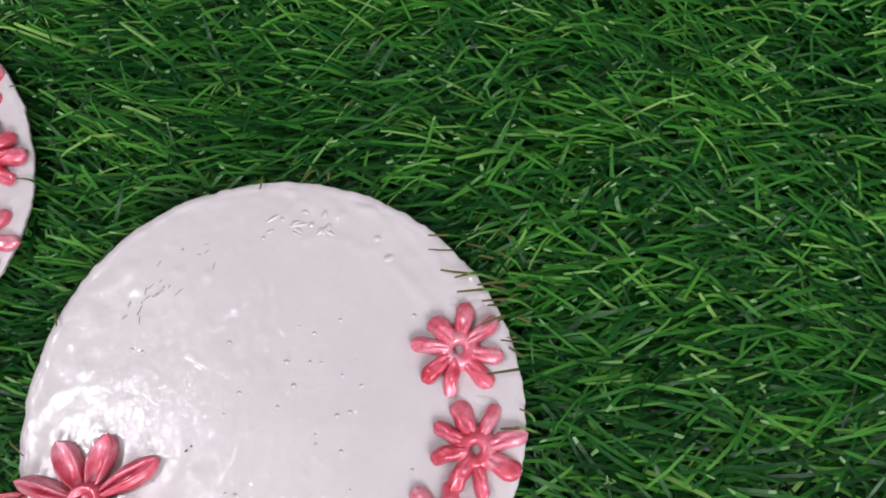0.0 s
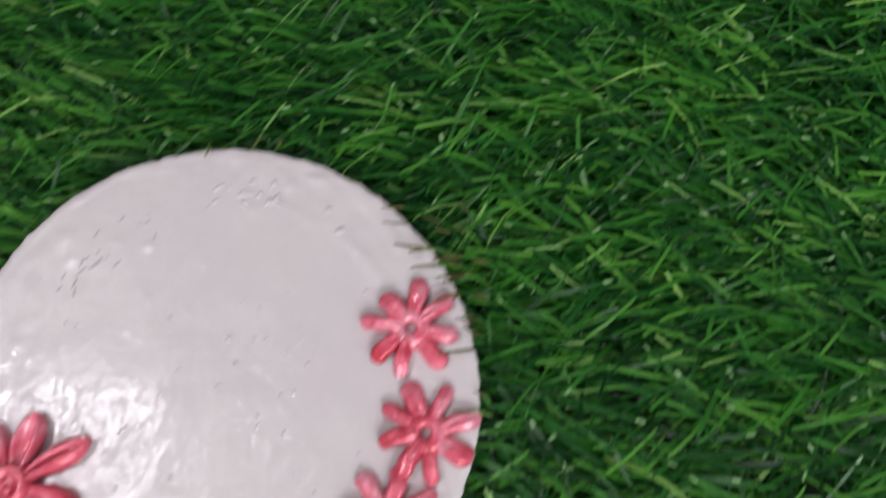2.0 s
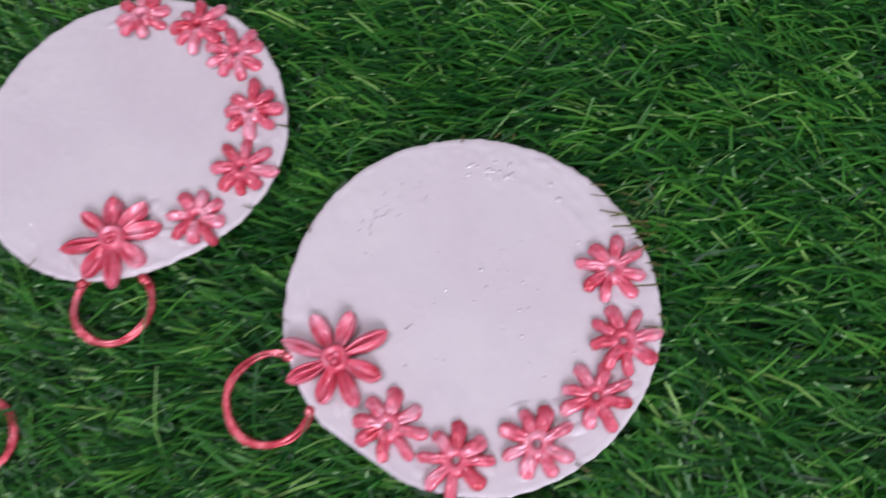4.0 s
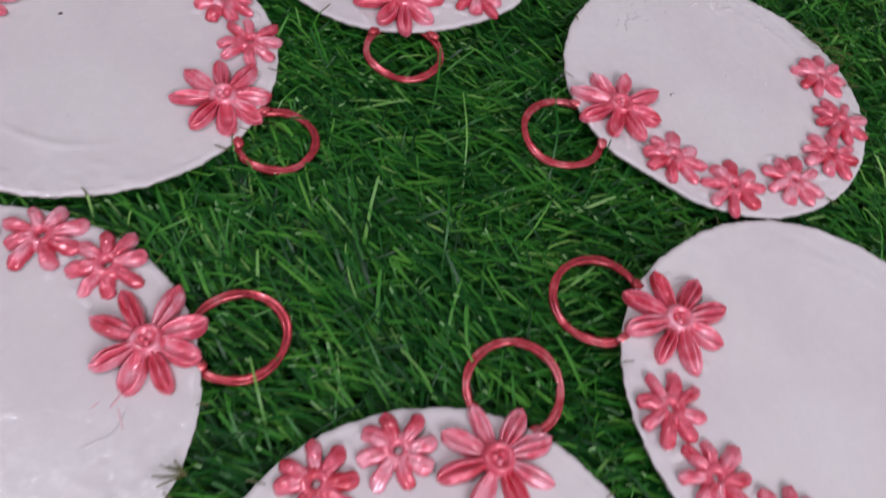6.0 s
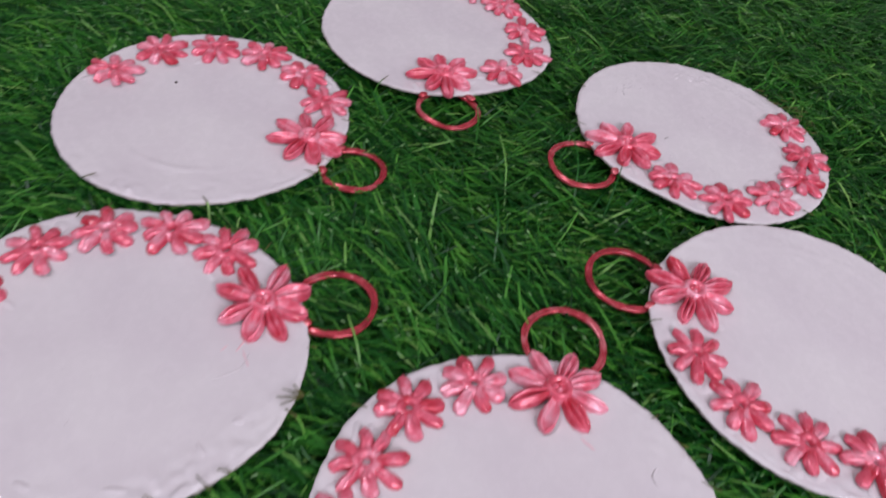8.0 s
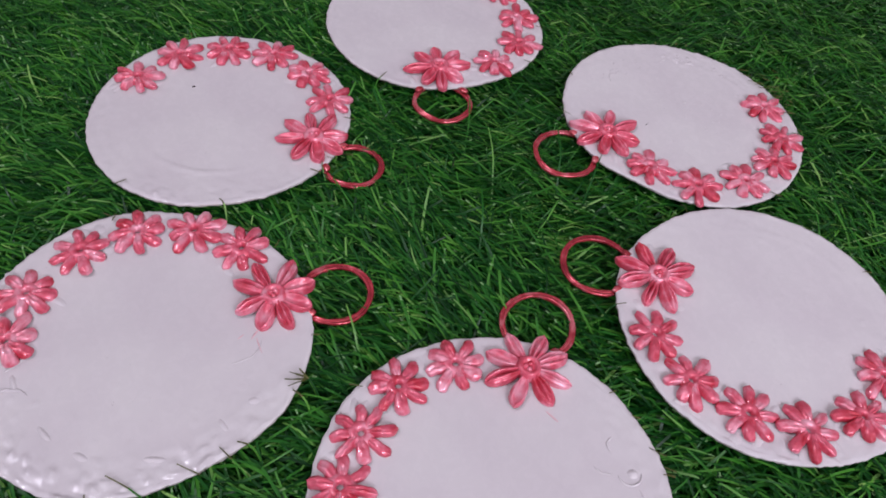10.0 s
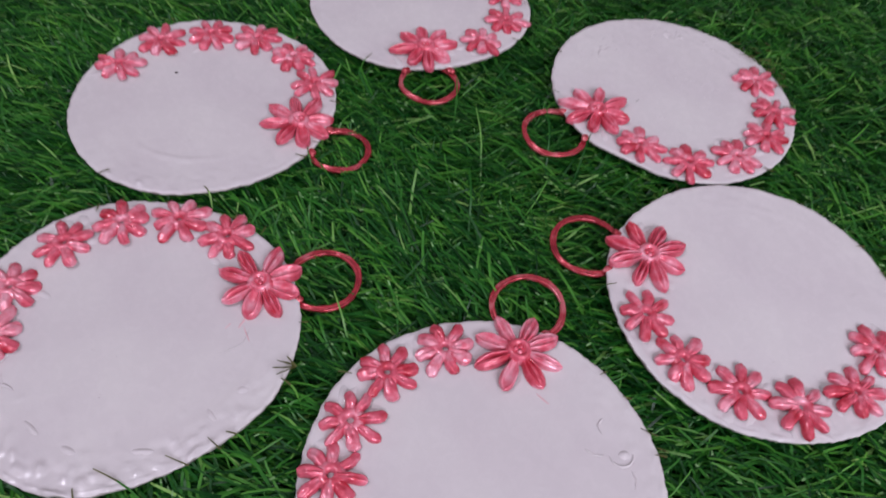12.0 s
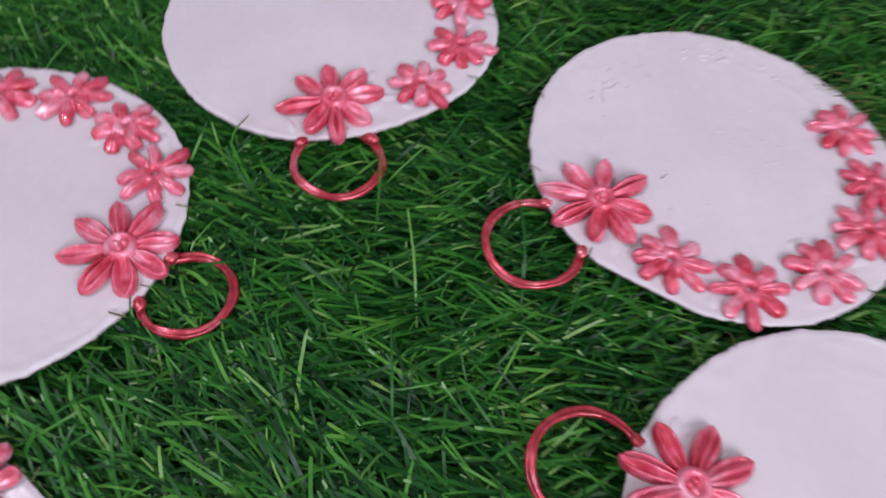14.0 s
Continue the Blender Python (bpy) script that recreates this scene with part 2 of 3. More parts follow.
def rim_radius(c, a):
    """The hand-cut outline: nearly round, a little uneven, with flattened spots."""
    r = c["r"] * (1 + 0.0016 * math.sin(11 * a + c["seed"]) + 0.0012 * math.sin(23 * a + 1.7 * c["seed"]) + 0.0012 * math.sin(7 * a + 2.1 * c["seed"]))
    for k in range(4):
        r += 0.001 * (c["uneven"][2 * k] * math.cos((k + 2) * a) + c["uneven"][2 * k + 1] * math.sin((k + 2) * a))
    r += 0.00035 * noise.noise((math.cos(a) * 22, math.sin(a) * 22, c["seed"])) + 0.00034 * noise.noise((math.cos(a) * 60, math.sin(a) * 60, c["seed"]))
    for deg, depth in c["flats"]:
        k = math.cos(a - radians(deg))
        if k > 0.5:
            r = min(r, (c["r"] * 1.003 - depth) / k)
    return r


def disc_mesh(c):
    """A painted board: slightly uneven top, a low ridge inside the rim, a rounded lip, the cut edge and the underside."""
    bm = bmesh.new()
    seg, steps = 240, 50
    profile = [i / steps for i in range(1, steps - 2)] + [0.950, 0.962, 0.968, 0.974, 0.980, 0.987, 0.994, 1.0]
    top = []
    centre = bm.verts.new((0, 0, 0))
    sd = c["seed"] * 7.1
    for f in profile:
        loop = []
        for i in range(seg):
            a = 2 * math.pi * i / seg
            r = rim_radius(c, a) * f
            x, y = r * math.cos(a), r * math.sin(a)
            z = 0.0002 * noise.noise((x * 38 + sd, y * 38, 1.0)) + 0.00012 * noise.noise((x * 110, y * 110 + sd, 3.0))
            # thicker, wrinkled paint towards the rim
            z += 0.00024 * max(0.0, min(1.0, (f - 0.74) / 0.12)) * noise.noise((x * 210 + sd, y * 210, 5.0))
            lump = noise.noise((x * 330, y * 330 + sd, 9.0))
            if lump > 0.42:
                z += 0.0012 * (lump - 0.42) * (1.0 if f > 0.62 else 0.35)
            # blistered paint along one side of the rim
            turn, amount = c["blistered"]
            near = max(0.0, math.cos(a - radians(turn))) * max(0.0, min(1.0, (f - 0.80) / 0.08))
            z += amount * near * max(0.0, noise.noise((x * 400 + sd, y * 400, 13.0)) - 0.08)
            mid, amp, width, turn, span = c["ridge"]
            off = math.remainder(a - radians(turn), 2 * math.pi)
            ridge = mid + 0.015 * math.sin(a * 2 + sd)
            z += amp * math.exp(-(off / span) ** 2) * math.exp(-((f - ridge) / width) ** 2)
            # a thick bead of paint inside the rim, then the worn lip
            z += 0.00010 * math.exp(-((f - 0.972) / 0.005) ** 2) * (0.6 + 0.4 * noise.noise((x * 60, y * 60, sd)))
            if f > 0.980:
                z -= 0.00035 * ((f - 0.980) / 0.020) ** 1.6
            loop.append(bm.verts.new((x, y, z)))
        top.append(loop)
    for f, z in ((1.0, -THICK * 0.85), (0.992, -THICK)):
        loop = []
        for i in range(seg):
            a = 2 * math.pi * i / seg
            r = rim_radius(c, a) * f + 0.00025 * noise.noise((a * 30, z * 900, sd))
            loop.append(bm.verts.new((r * math.cos(a), r * math.sin(a), z)))
        top.append(loop)
    for i in range(seg):
        bm.faces.new((centre, top[0][i], top[0][(i + 1) % seg]))
    edge_from = len(profile) - 1
    for k in range(len(top) - 1):
        for i in range(seg):
            j = (i + 1) % seg
            face = bm.faces.new((top[k][i], top[k + 1][i], top[k + 1][j], top[k][j]))
            face.material_index = 1 if k >= edge_from else 0
    face = bm.faces.new(list(reversed(top[-1])))
    face.material_index = 1
    return bm


def petal_mesh(length, inner, width, height, pointed, kind, seed=0.0):
    """A clay petal along +x from the flower's heart. Large ones are pointed, with a raised border and one or two scored ribs; small ones are rounded paddles."""
    bm = bmesh.new()
    nu, nv = 16, 18
    grid = []
    for i in range(nu + 1):
        u = i / nu
        if pointed:
            w = width * (0.40 + 0.60 * math.sin(math.pi * 0.5 * min(1, u / 0.55))) * max(0.0, 1 - max(0.0, (u - 0.55) / 0.45) ** 2.5) ** 0.58
        else:
            w = width * (0.58 + 0.42 * math.sin(math.pi * 0.5 * min(1, u / 0.70))) * math.sqrt(max(0.0, 1 - max(0.0, (u - 0.68) / 0.32) ** 2.3))
        h = height * (0.78 + 0.30 * math.sin(math.pi * min(1, u + 0.08))) * (1 - 0.45 * u ** 5)
        along = math.sin(math.pi * min(1.0, 0.06 + u)) ** 0.6
        row = []
        for j in range(nv + 1):
            v = -1 + 2 * j / nv
            dome = max(0.0, 1 - abs(v) ** 3.2) ** 0.5
            z = h * dome
            if kind == "cupped":
                z -= 0.74 * h * math.exp(-(v / 0.56) ** 4) * along
            elif kind == "ribbed":
                z -= 0.72 * h * math.exp(-((abs(v) - 0.38) / 0.18) ** 2) * along
            elif kind == "scored":
                z -= 0.72 * h * math.exp(-(v / 0.20) ** 2) * along
                z -= 0.18 * h * math.exp(-((abs(v) - 0.66) / 0.09) ** 2) * along
            else:
                z -= 0.12 * h * math.exp(-(v / 0.4) ** 2) * along
            # uneven, as pressed by hand
            wob = 0.0006 * noise.noise((u * 2.6, seed * 3.1, 0.5)) * u
            z += 0.00036 * noise.noise((u * 5.0 + seed, v * 2.2, seed * 1.7)) * dome
            row.append(bm.verts.new((inner + (length - inner) * u, w * v * (1 + 0.2 * noise.noise((u * 3.0, seed, v))) + wob, z)))
        grid.append(row)
    for i in range(nu):
        for j in range(nv):
            bm.faces.new((grid[i][j], grid[i + 1][j], grid[i + 1][j + 1], grid[i][j + 1]))
    bmesh.ops.remove_doubles(bm, verts=bm.verts, dist=1e-6)
    return bm


def lathe(profile, seg=24):
    bm = bmesh.new()
    loops = []
    for r, z in profile:
        if r < 1e-6:
            loops.append([bm.verts.new((0, 0, z))])
        else:
            loops.append([bm.verts.new((r * (1 + 0.05 * math.sin(3 * 2 * math.pi * i / seg)) * math.cos(2 * math.pi * i / seg), r * math.sin(2 * math.pi * i / seg), z)) for i in range(seg)])
    for a, b in zip(loops, loops[1:]):
        for i in range(seg):
            j = (i + 1) % seg
            if len(b) == 1:
                bm.faces.new((a[i], a[j], b[0]))
            else:
                bm.faces.new((a[i], a[j], b[j], b[i]))
    return bm


def finish(name, bm, mat):
    me = bpy.data.meshes.new(name)
    bm.to_mesh(me)
    bm.free()
    me.materials.append(mat)
    me.polygons.foreach_set("use_smooth", [True] * len(me.polygons))
    return me


BIG_R, SMALL_R = 0.0174, 0.0121
BIG_PETALS = [
    finish("petal", petal_mesh(BIG_R * k, 0.0035, w, 0.0037, True, kind, 5.3 * k + 900 * w), RED_PEARL)
    for k, w, kind in ((1.0, 0.0031, "ribbed"), (0.95, 0.0033, "cupped"), (1.04, 0.0029, "scored"), (0.98, 0.0031, "cupped"), (1.0, 0.0030, "ribbed"))]
SMALL_PETALS = [
    finish("petal", petal_mesh(SMALL_R * k, 0.0022, w, 0.0024, False, "plain", 7.7 * k + 1300 * w), RED_PEARL)
    for k, w in ((1.0, 0.0024), (0.92, 0.0026), (1.05, 0.0022), (0.98, 0.0025), (1.02, 0.0021), (0.95, 0.0023))]
BIG_HEART = finish("heart", lathe([(0.0052, 0.0002), (0.0048, 0.0024), (0.0041, 0.0036), (0.0033, 0.0040), (0.0026, 0.0036), (0.0019, 0.0027), (0.0, 0.0022)]), RED_PEARL)
SMALL_HEART = finish("heart", lathe([(0.0054, 0.0002), (0.0049, 0.0014), (0.0036, 0.0021), (0.0024, 0.0022), (0.0016, 0.0019), (0.0012, 0.0011), (0.0011, 0.0)]), RED_PEARL)
KNOB = finish("bead", lathe([(0.0011, 0.0), (0.0011, 0.0006), (0.0008, 0.0012), (0.0, 0.0015)], 12), RED_PEARL)


def flower(parent, x, y, turn, big, rng):
    holder = new("large_flower" if big else "small_flower", BIG_HEART if big else SMALL_HEART)
    holder.parent = parent
    holder.matrix_local = pose(x, y, 0.0003, rng.uniform(-1.5, 1.5), rng.uniform(-1.5, 1.5), turn) @ Matrix.Diagonal((1, 1, 1.12, 1))
    if not big:
        holder["label"] = "small red pearl clay flower with rounded petals"
    else:
        holder["label"] = "large red pearl clay flower with pointed scored petals"
    for i in range(8):
        p = new("petal", rng.choice(BIG_PETALS if big else SMALL_PETALS))
        p.parent = holder
        p.matrix_local = pose(0, 0, 0, rng.uniform(-7, 7), rng.uniform(-3.5, 1.5), i * 45 + rng.uniform(-6, 6)) @ Matrix.Diagonal((rng.uniform(0.90, 1.06), rng.uniform(0.88, 1.14), rng.uniform(0.82, 1.15), 1))
    if big:
        for a in (40, 150, 250):
            k = new("bead", KNOB)
            k.parent = holder
            k.matrix_local = pose(0.0012 * math.cos(radians(a)), 0.0012 * math.sin(radians(a)), 0.0023)
    return holder


def ring_mesh(radius, rng):
    """A flat double band bent into a ring: two rounded strands side by side, slightly wavy."""
    bm = bmesh.new()
    seg = 72
    ph = rng.uniform(0, 6)
    section = [(-0.0015, -0.0008), (-0.0017, 0.0), (-0.0014, 0.0008), (-0.0008, 0.0011), (-0.0002, 0.0007), (0.0002, 0.0004), (0.0007, 0.0009), (0.0012, 0.0008), (0.0015, 0.0001), (0.0013, -0.0008)]
    loops = []
    for i in range(seg):
        a = 2 * math.pi * i / seg
        rr = radius - 0.0015 + 0.00022 * math.sin(2 * a + ph) + 0.0001 * math.sin(5 * a + ph)
        wz = 0.0003 * math.sin(3 * a + ph)
        k = 0.86 + 0.10 * math.sin(4 * a + 2 * ph) + 0.05 * math.sin(13 * a)
        loops.append([bm.verts.new(((rr + k * s) * math.cos(a), (rr + k * s) * math.sin(a), z * k + wz)) for s, z in section])
    for i in range(seg):
        a, b = loops[i], loops[(i + 1) % seg]
        for j in range(len(section)):
            k = (j + 1) % len(section)
            bm.faces.new((a[j], b[j], b[k], a[k]))
    bmesh.ops.recalc_face_normals(bm, faces=bm.faces)
    return bm


def glue_mesh(rng):
    """A small uneven lump of clay that holds a ring's end to the board."""
    bm = bmesh.new()
    bmesh.ops.create_icosphere(bm, subdivisions=2, radius=1)
    off = rng.uniform(0, 50)
    for v in bm.verts:
        k = 1 + 0.3 * noise.noise(v.co * 1.8 + Vector((off, 0, 0)))
        v.co = Vector((v.co.x * 0.0026 * k, v.co.y * 0.0018 * k, v.co.z * 0.0011 * k))
    return bm


DARK = plain_material("dark_speck", (0.03, 0.02, 0.02), (0.07, 0.05, 0.05), 900, 0.5)
SPECK = finish("speck", lathe([(0.5, -0.2), (0.45, 0.1), (0.25, 0.3), (0.0, 0.35)], 10), DARK)
GREY = plain_material("grey_speck", (0.40, 0.35, 0.38), (0.50, 0.45, 0.47), 900, 0.5)
PINK = plain_material("pink_smear", (0.70, 0.36, 0.40), (0.66, 0.50, 0.53), 300, 0.45)
GREY_SPECK = finish("speck", lathe([(0.5, -0.2), (0.45, 0.1), (0.25, 0.3), (0.0, 0.35)], 8), GREY)
SMEAR = finish("paint_smear", lathe([(0.5, -0.3), (0.48, 0.2), (0.3, 0.45), (0.0, 0.5)], 12), PINK)
BLISTER = finish("paint_blister", lathe([(0.62, -0.08), (0.50, 0.06), (0.38, 0.20), (0.26, 0.34), (0.13, 0.43), (0.0, 0.46)], 16), ENAMEL)
# x, y, length, width, height, turn, whether it is a stain
MARKS = {
    "D": [(0.0637, -0.1165, 0.0034, 0.0028, 0.0016, 20, False), (0.0345, -0.1010, 0.0060, 0.0007, 0.0003, -35, True)],
    "E": [(-0.0775, -0.0925, 0.0050, 0.0007, 0.0003, 75, True), (-0.0745, -0.0965, 0.0070, 0.0005, 0.0003, -55, True), (-0.0820, -0.0945, 0.0030, 0.0005, 0.0003, 60, True),
          (-0.0690, -0.1180, 0.0040, 0.0026, 0.0010, 30, False), (-0.0760, -0.1290, 0.0045, 0.0020, 0.0010, -40, False), (-0.0930, -0.1450, 0.0060, 0.0018, 0.0011, 10, False),
          (-0.1160, -0.1490, 0.0050, 0.0022, 0.0011, -15, False), (-0.1310, -0.1440, 0.0060, 0.0016, 0.0010, -30, False), (-0.1500, -0.1290, 0.0055, 0.0018, 0.0010, -50, False)],
    "B": [(0.1095, 0.1180, 0.0030, 0.0020, 0.0009, 30, False), (0.1060, 0.1230, 0.0022, 0.0018, 0.0008, 0, False), (0.0930, 0.1235, 0.0040, 0.0009, 0.0007, -20, False),
          (0.0850, 0.1245, 0.0045, 0.0010, 0.0007, 15, False), (0.0780, 0.1255, 0.0035, 0.0009, 0.0007, 40, False), (0.0885, 0.0892, 0.0013, 0.0011, 0.0007, 0, False), (0.1000, 0.1010, 0.0010, 0.0009, 0.0006, 0, False), (0.1030, 0.0780, 0.0010, 0.0009, 0.0006, 0, False)],
}
# wrinkled ridges in the paint: centre of the arc, its radius, from and to which angle, width
CURLS = {
    "D": [(0.0575, -0.1075, 0.0030, 110, 250, 0.0011), (0.0625, -0.1170, 0.0040, 190, 380, 0.0012), (0.0560, -0.1265, 0.0115, -8, 28, 0.0009), (0.0560, -0.1080, 0.0105, 235, 275, 0.0010)],
    "E": [(-0.1600, -0.1180, 0.0090, -60, 10, 0.0012), (-0.1470, -0.1400, 0.0085, 60, 150, 0.0014), (-0.0860, -0.0950, 0.0120, -70, 5, 0.0007)],
    "C": [(0.0900, -0.0800, 0.0085, 190, 265, 0.0013), (0.1090, -0.0880, 0.0060, 215, 300, 0.0014)],
}


def curl_mesh(radius, a0, a1, width, seed):
    """A low rounded ridge of paint along an arc, thinner at its ends."""
    bm = bmesh.new()
    steps, side = 22, 8
    rows = []
    for i in range(steps + 1):
        u = i / steps
        a = radians(a0 + (a1 - a0) * u)
        r = radius * (1 + 0.10 * noise.noise((u * 4.0, seed, 0.3)))
        k = math.sin(math.pi * u) ** 0.5 * (0.8 + 0.4 * noise.noise((u * 7.0, seed, 2.0)))
        row = []
        for j in range(side + 1):
            v = -1 + 2 * j / side
            rr = r + 0.5 * width * k * v
            row.append(bm.verts.new((rr * math.cos(a), rr * math.sin(a), 0.45 * width * k * (1 - v * v) - 0.0001)))
        rows.append(row)
    for i in range(steps):
        for j in range(side):
            bm.faces.new((rows[i][j], rows[i][j + 1], rows[i + 1][j + 1], rows[i + 1][j]))
    return bm


SPECKS = {"F": [(-0.1503, 0.0327, 0.0011)], "B": [(0.0685, 0.0656, 0.0006), (0.0695, 0.0668, 0.0004)]}

# angle and height of the blistered stretch of rim
BLISTERED = {"E": (-80, 0.0024), "B": (70, 0.0008), "F": (-90, 0.0010), "C": (-100, 0.0012), "D": (10, 0.0010)}

# the low ridge in the paint: share of the radius, height, width, angle, spread
RIDGES = {"F": (0.675, 0.00060, 0.018, -90, 0.45), "B": (0.76, 0.00030, 0.022, 52, 0.5), "A": (0.78, 0.00012, 0.03, 60, 1.0),
          "C": (0.80, 0.00022, 0.022, 70, 0.6), "D": (0.80, 0.00014, 0.03, 20, 0.8), "E": (0.80, 0.00022, 0.025, -20, 0.9)}
for seed, (key, c) in enumerate(COASTERS.items()):
    c["ridge"] = RIDGES[key]
    c["blistered"] = BLISTERED.get(key, (0, 0.0003))
    c["seed"] = seed + 0.7
    rng = random.Random(20 + seed)
    cx, cy = c["at"]
    coaster = new("coaster")
    sx, sy = c["tilt"]
    coaster.matrix_world = pose(cx, cy, c["z"] - THICK, math.degrees(math.atan(sy)), -math.degrees(math.atan(sx)), 0)
    tagged(coaster, "round white enamelled coaster with red clay flowers and red ring", "coaster", "coasters laid in a circle on the grass")
    disc = mesh_object("board", disc_mesh(c), ENAMEL, coaster)
    disc.data.materials.append(EDGE)
    disc.location = (0, 0, THICK)
    disc["label"] = "glossy off-white hand-painted round board"
    for i, (x, y, turn) in enumerate(c["flowers"]):
        flower(disc, x - cx, y - cy, turn, i == 0, rng)
        outward = math.atan2(y - cy, x - cx)
        for _ in range(5):
            a = outward + rng.gauss(0, 1.1)
            d = (BIG_R if i == 0 else SMALL_R) * rng.uniform(0.72, 1.02)
            px, py = x - cx + d * math.cos(a), y - cy + d * math.sin(a)
            if math.hypot(px, py) < c["r"] - 0.003:
                g = new("glue_bead", BLISTER)
                g.parent = disc
                g.matrix_local = pose(px, py, 0.0001, 0, 0, rng.uniform(0, 180)) @ Matrix.Diagonal((rng.uniform(0.0035, 0.0070), rng.uniform(0.0022, 0.0042), rng.uniform(0.0006, 0.0012), 1))
                g["label"] = "glossy white lump of glue beside a flower"
    for x, y, long, wide, high, turn, stain in MARKS.get(key, ()):
        s = new("paint_smear" if stain else "paint_blister", SMEAR if stain else BLISTER)
        s.parent = disc
        s.matrix_local = pose(x - cx, y - cy, 0.0001, 0, 0, turn) @ Matrix.Diagonal((long, wide, high, 1))
        s["label"] = "thin pink smear of stray paint" if stain else "raised blister in the white paint"
    if key == "B":
        # fine dark wrinkles where the paint has crept, then small bubbles and pimples
        for _ in range(22):
            f = rng.uniform(-0.1, 1.1)
            s = new("wrinkle", GREY_SPECK)
            s.parent = disc
            s.matrix_local = pose(0.046 + 0.016 * f + rng.gauss(0, 0.0028) - cx, 0.097 + 0.018 * f + rng.gauss(0, 0.0024) - cy, 0.0001, 0, 0, rng.gauss(62, 22)) @ Matrix.Diagonal((rng.uniform(0.0008, 0.0030), rng.uniform(0.0002, 0.0005), 0.00035, 1))
        for _ in range(14):
            s = new("paint_bubble", BLISTER)
            s.parent = disc
            s.matrix_local = pose(rng.gauss(0.0875, 0.0050) - cx, rng.gauss(0.1250, 0.0014) - cy, 0.0001, 0, 0, rng.uniform(0, 180)) @ Matrix.Diagonal((rng.uniform(0.0010, 0.0026), rng.uniform(0.0008, 0.0013), rng.uniform(0.0006, 0.0011), 1))
        for _ in range(30):
            size = rng.uniform(0.0005, 0.0010)
            s = new("paint_bubble", BLISTER)
            s.parent = disc
            s.matrix_local = pose(rng.gauss(0.006, 0.018), rng.gauss(0.004, 0.018), 0.0001) @ Matrix.Diagonal((size, size, size * 0.7, 1))
    for x, y, radius, a0, a1, wide in CURLS.get(key, ()):
        s = mesh_object("paint_ridge", curl_mesh(radius, a0, a1, wide, x * 900), ENAMEL, disc)
        s.location = (x - cx, y - cy, 0.0002)
        s["label"] = "curled ridge of thick white paint"
    for x, y, size in SPECKS.get(key, ()):
        s = new("speck", SPECK)
        s.parent = disc
        s.matrix_local = pose(x - cx, y - cy, 0.0002, 0, 0, 40) @ Matrix.Diagonal((size * 1.5, size, size, 1))
        s["label"] = "dark speck stuck in the paint"
    rx, ry, rr = c["ring"]
    band = mesh_object("ring_handle", ring_mesh(rr, rng), RING_PEARL, coaster)
    band.location = (rx - cx, ry - cy, -0.0009)
    band["label"] = "glossy red ring handle of two fused strands"
    # two lumps where the ring goes under the rim
    away = math.atan2(ry - cy, rx - cx)
    d = math.hypot(rx - cx, ry - cy)
    half = math.acos((c["r"] ** 2 + d * d - (rr - 0.0015) ** 2) / (2 * c["r"] * d))
    for s in (-1, 1):
        a = away + s * half
        lump = mesh_object("clay_lump", glue_mesh(rng), RING_PEARL, coaster)
        lump.matrix_local = pose((c["r"] + 0.0004) * math.cos(a), (c["r"] + 0.0004) * math.sin(a), 0.0008, 0, 0, math.degrees(a) + s * 40)


# ---- the artificial grass ----
# root x, y, tip x, y, height of the tip
GREEN_STRAYS = [
    (-0.0170, 0.0300, -0.0200, 0.0600, 0.0010), (0.0000, 0.0060, -0.0080, 0.0380, 0.0040), (0.0290, 0.0150, 0.0240, 0.0480, 0.0050),
    (-0.0380, -0.0900, -0.0480, -0.0730, 0.0012), (0.0410, 0.0100, 0.0460, 0.0330, 0.0050), (-0.0010, -0.0300, -0.0060, -0.0020, 0.0060),
]
STRAYS = GREEN_STRAYS + [
    (0.1320, 0.1270, 0.1191, 0.1247, 0.0022), (0.1340, 0.1250, 0.1197, 0.1211, 0.0020), (0.1400, 0.1180, 0.1234, 0.1160, 0.0024),
    (0.1400, 0.1190, 0.1271, 0.1145, 0.0020), (0.1440, 0.1140, 0.1282, 0.1107, 0.0030), (0.1400, 0.1215, 0.1290, 0.1234, 0.0026),
    (0.1500, 0.1100, 0.1345, 0.1090, 0.0034), (0.1490, 0.1060, 0.1350, 0.1030, 0.0040), (0.1560, 0.0975, 0.1375, 0.0915, 0.0040),
    (0.1500, 0.1160, 0.1330, 0.1130, 0.0030), (0.1530, 0.1010, 0.1400, 0.1000, 0.0035), (0.1530, 0.0800, 0.1420, 0.0795, 0.0020),
    (-0.0440, -0.1000, -0.0609, -0.1088, 0.0014), (-0.0450, -0.1060, -0.0600, -0.1060, 0.0020), (-0.0460, -0.1110, -0.0570, -0.1040, 0.0022),
    (-0.0440, -0.1040, -0.0590, -0.1110, 0.0010), (-0.0640, -0.1490, -0.0851, -0.1453, 0.0008), (-0.0600, -0.1440, -0.0740, -0.1371, 0.0010),
    (-0.0840, -0.1610, -0.1050, -0.1536, 0.0010), (-0.0480, -0.1180, -0.0570, -0.1120, 0.0012), (-0.0500, -0.0900, -0.0570, -0.0890, 0.0010),
    (0.0850, -0.1090, 0.0690, -0.1060, 0.0006), (0.0850, -0.1150, 0.0745, -0.1120, 0.0004),
]
spring = random.Random(4)
for _ in range(9):
    x, y = spring.gauss(0.147, 0.003), spring.gauss(0.110, 0.007)
    STRAYS.append((x, y, x - spring.uniform(0.005, 0.010), y + spring.uniform(-0.005, 0.004), spring.uniform(0.001, 0.0045)))
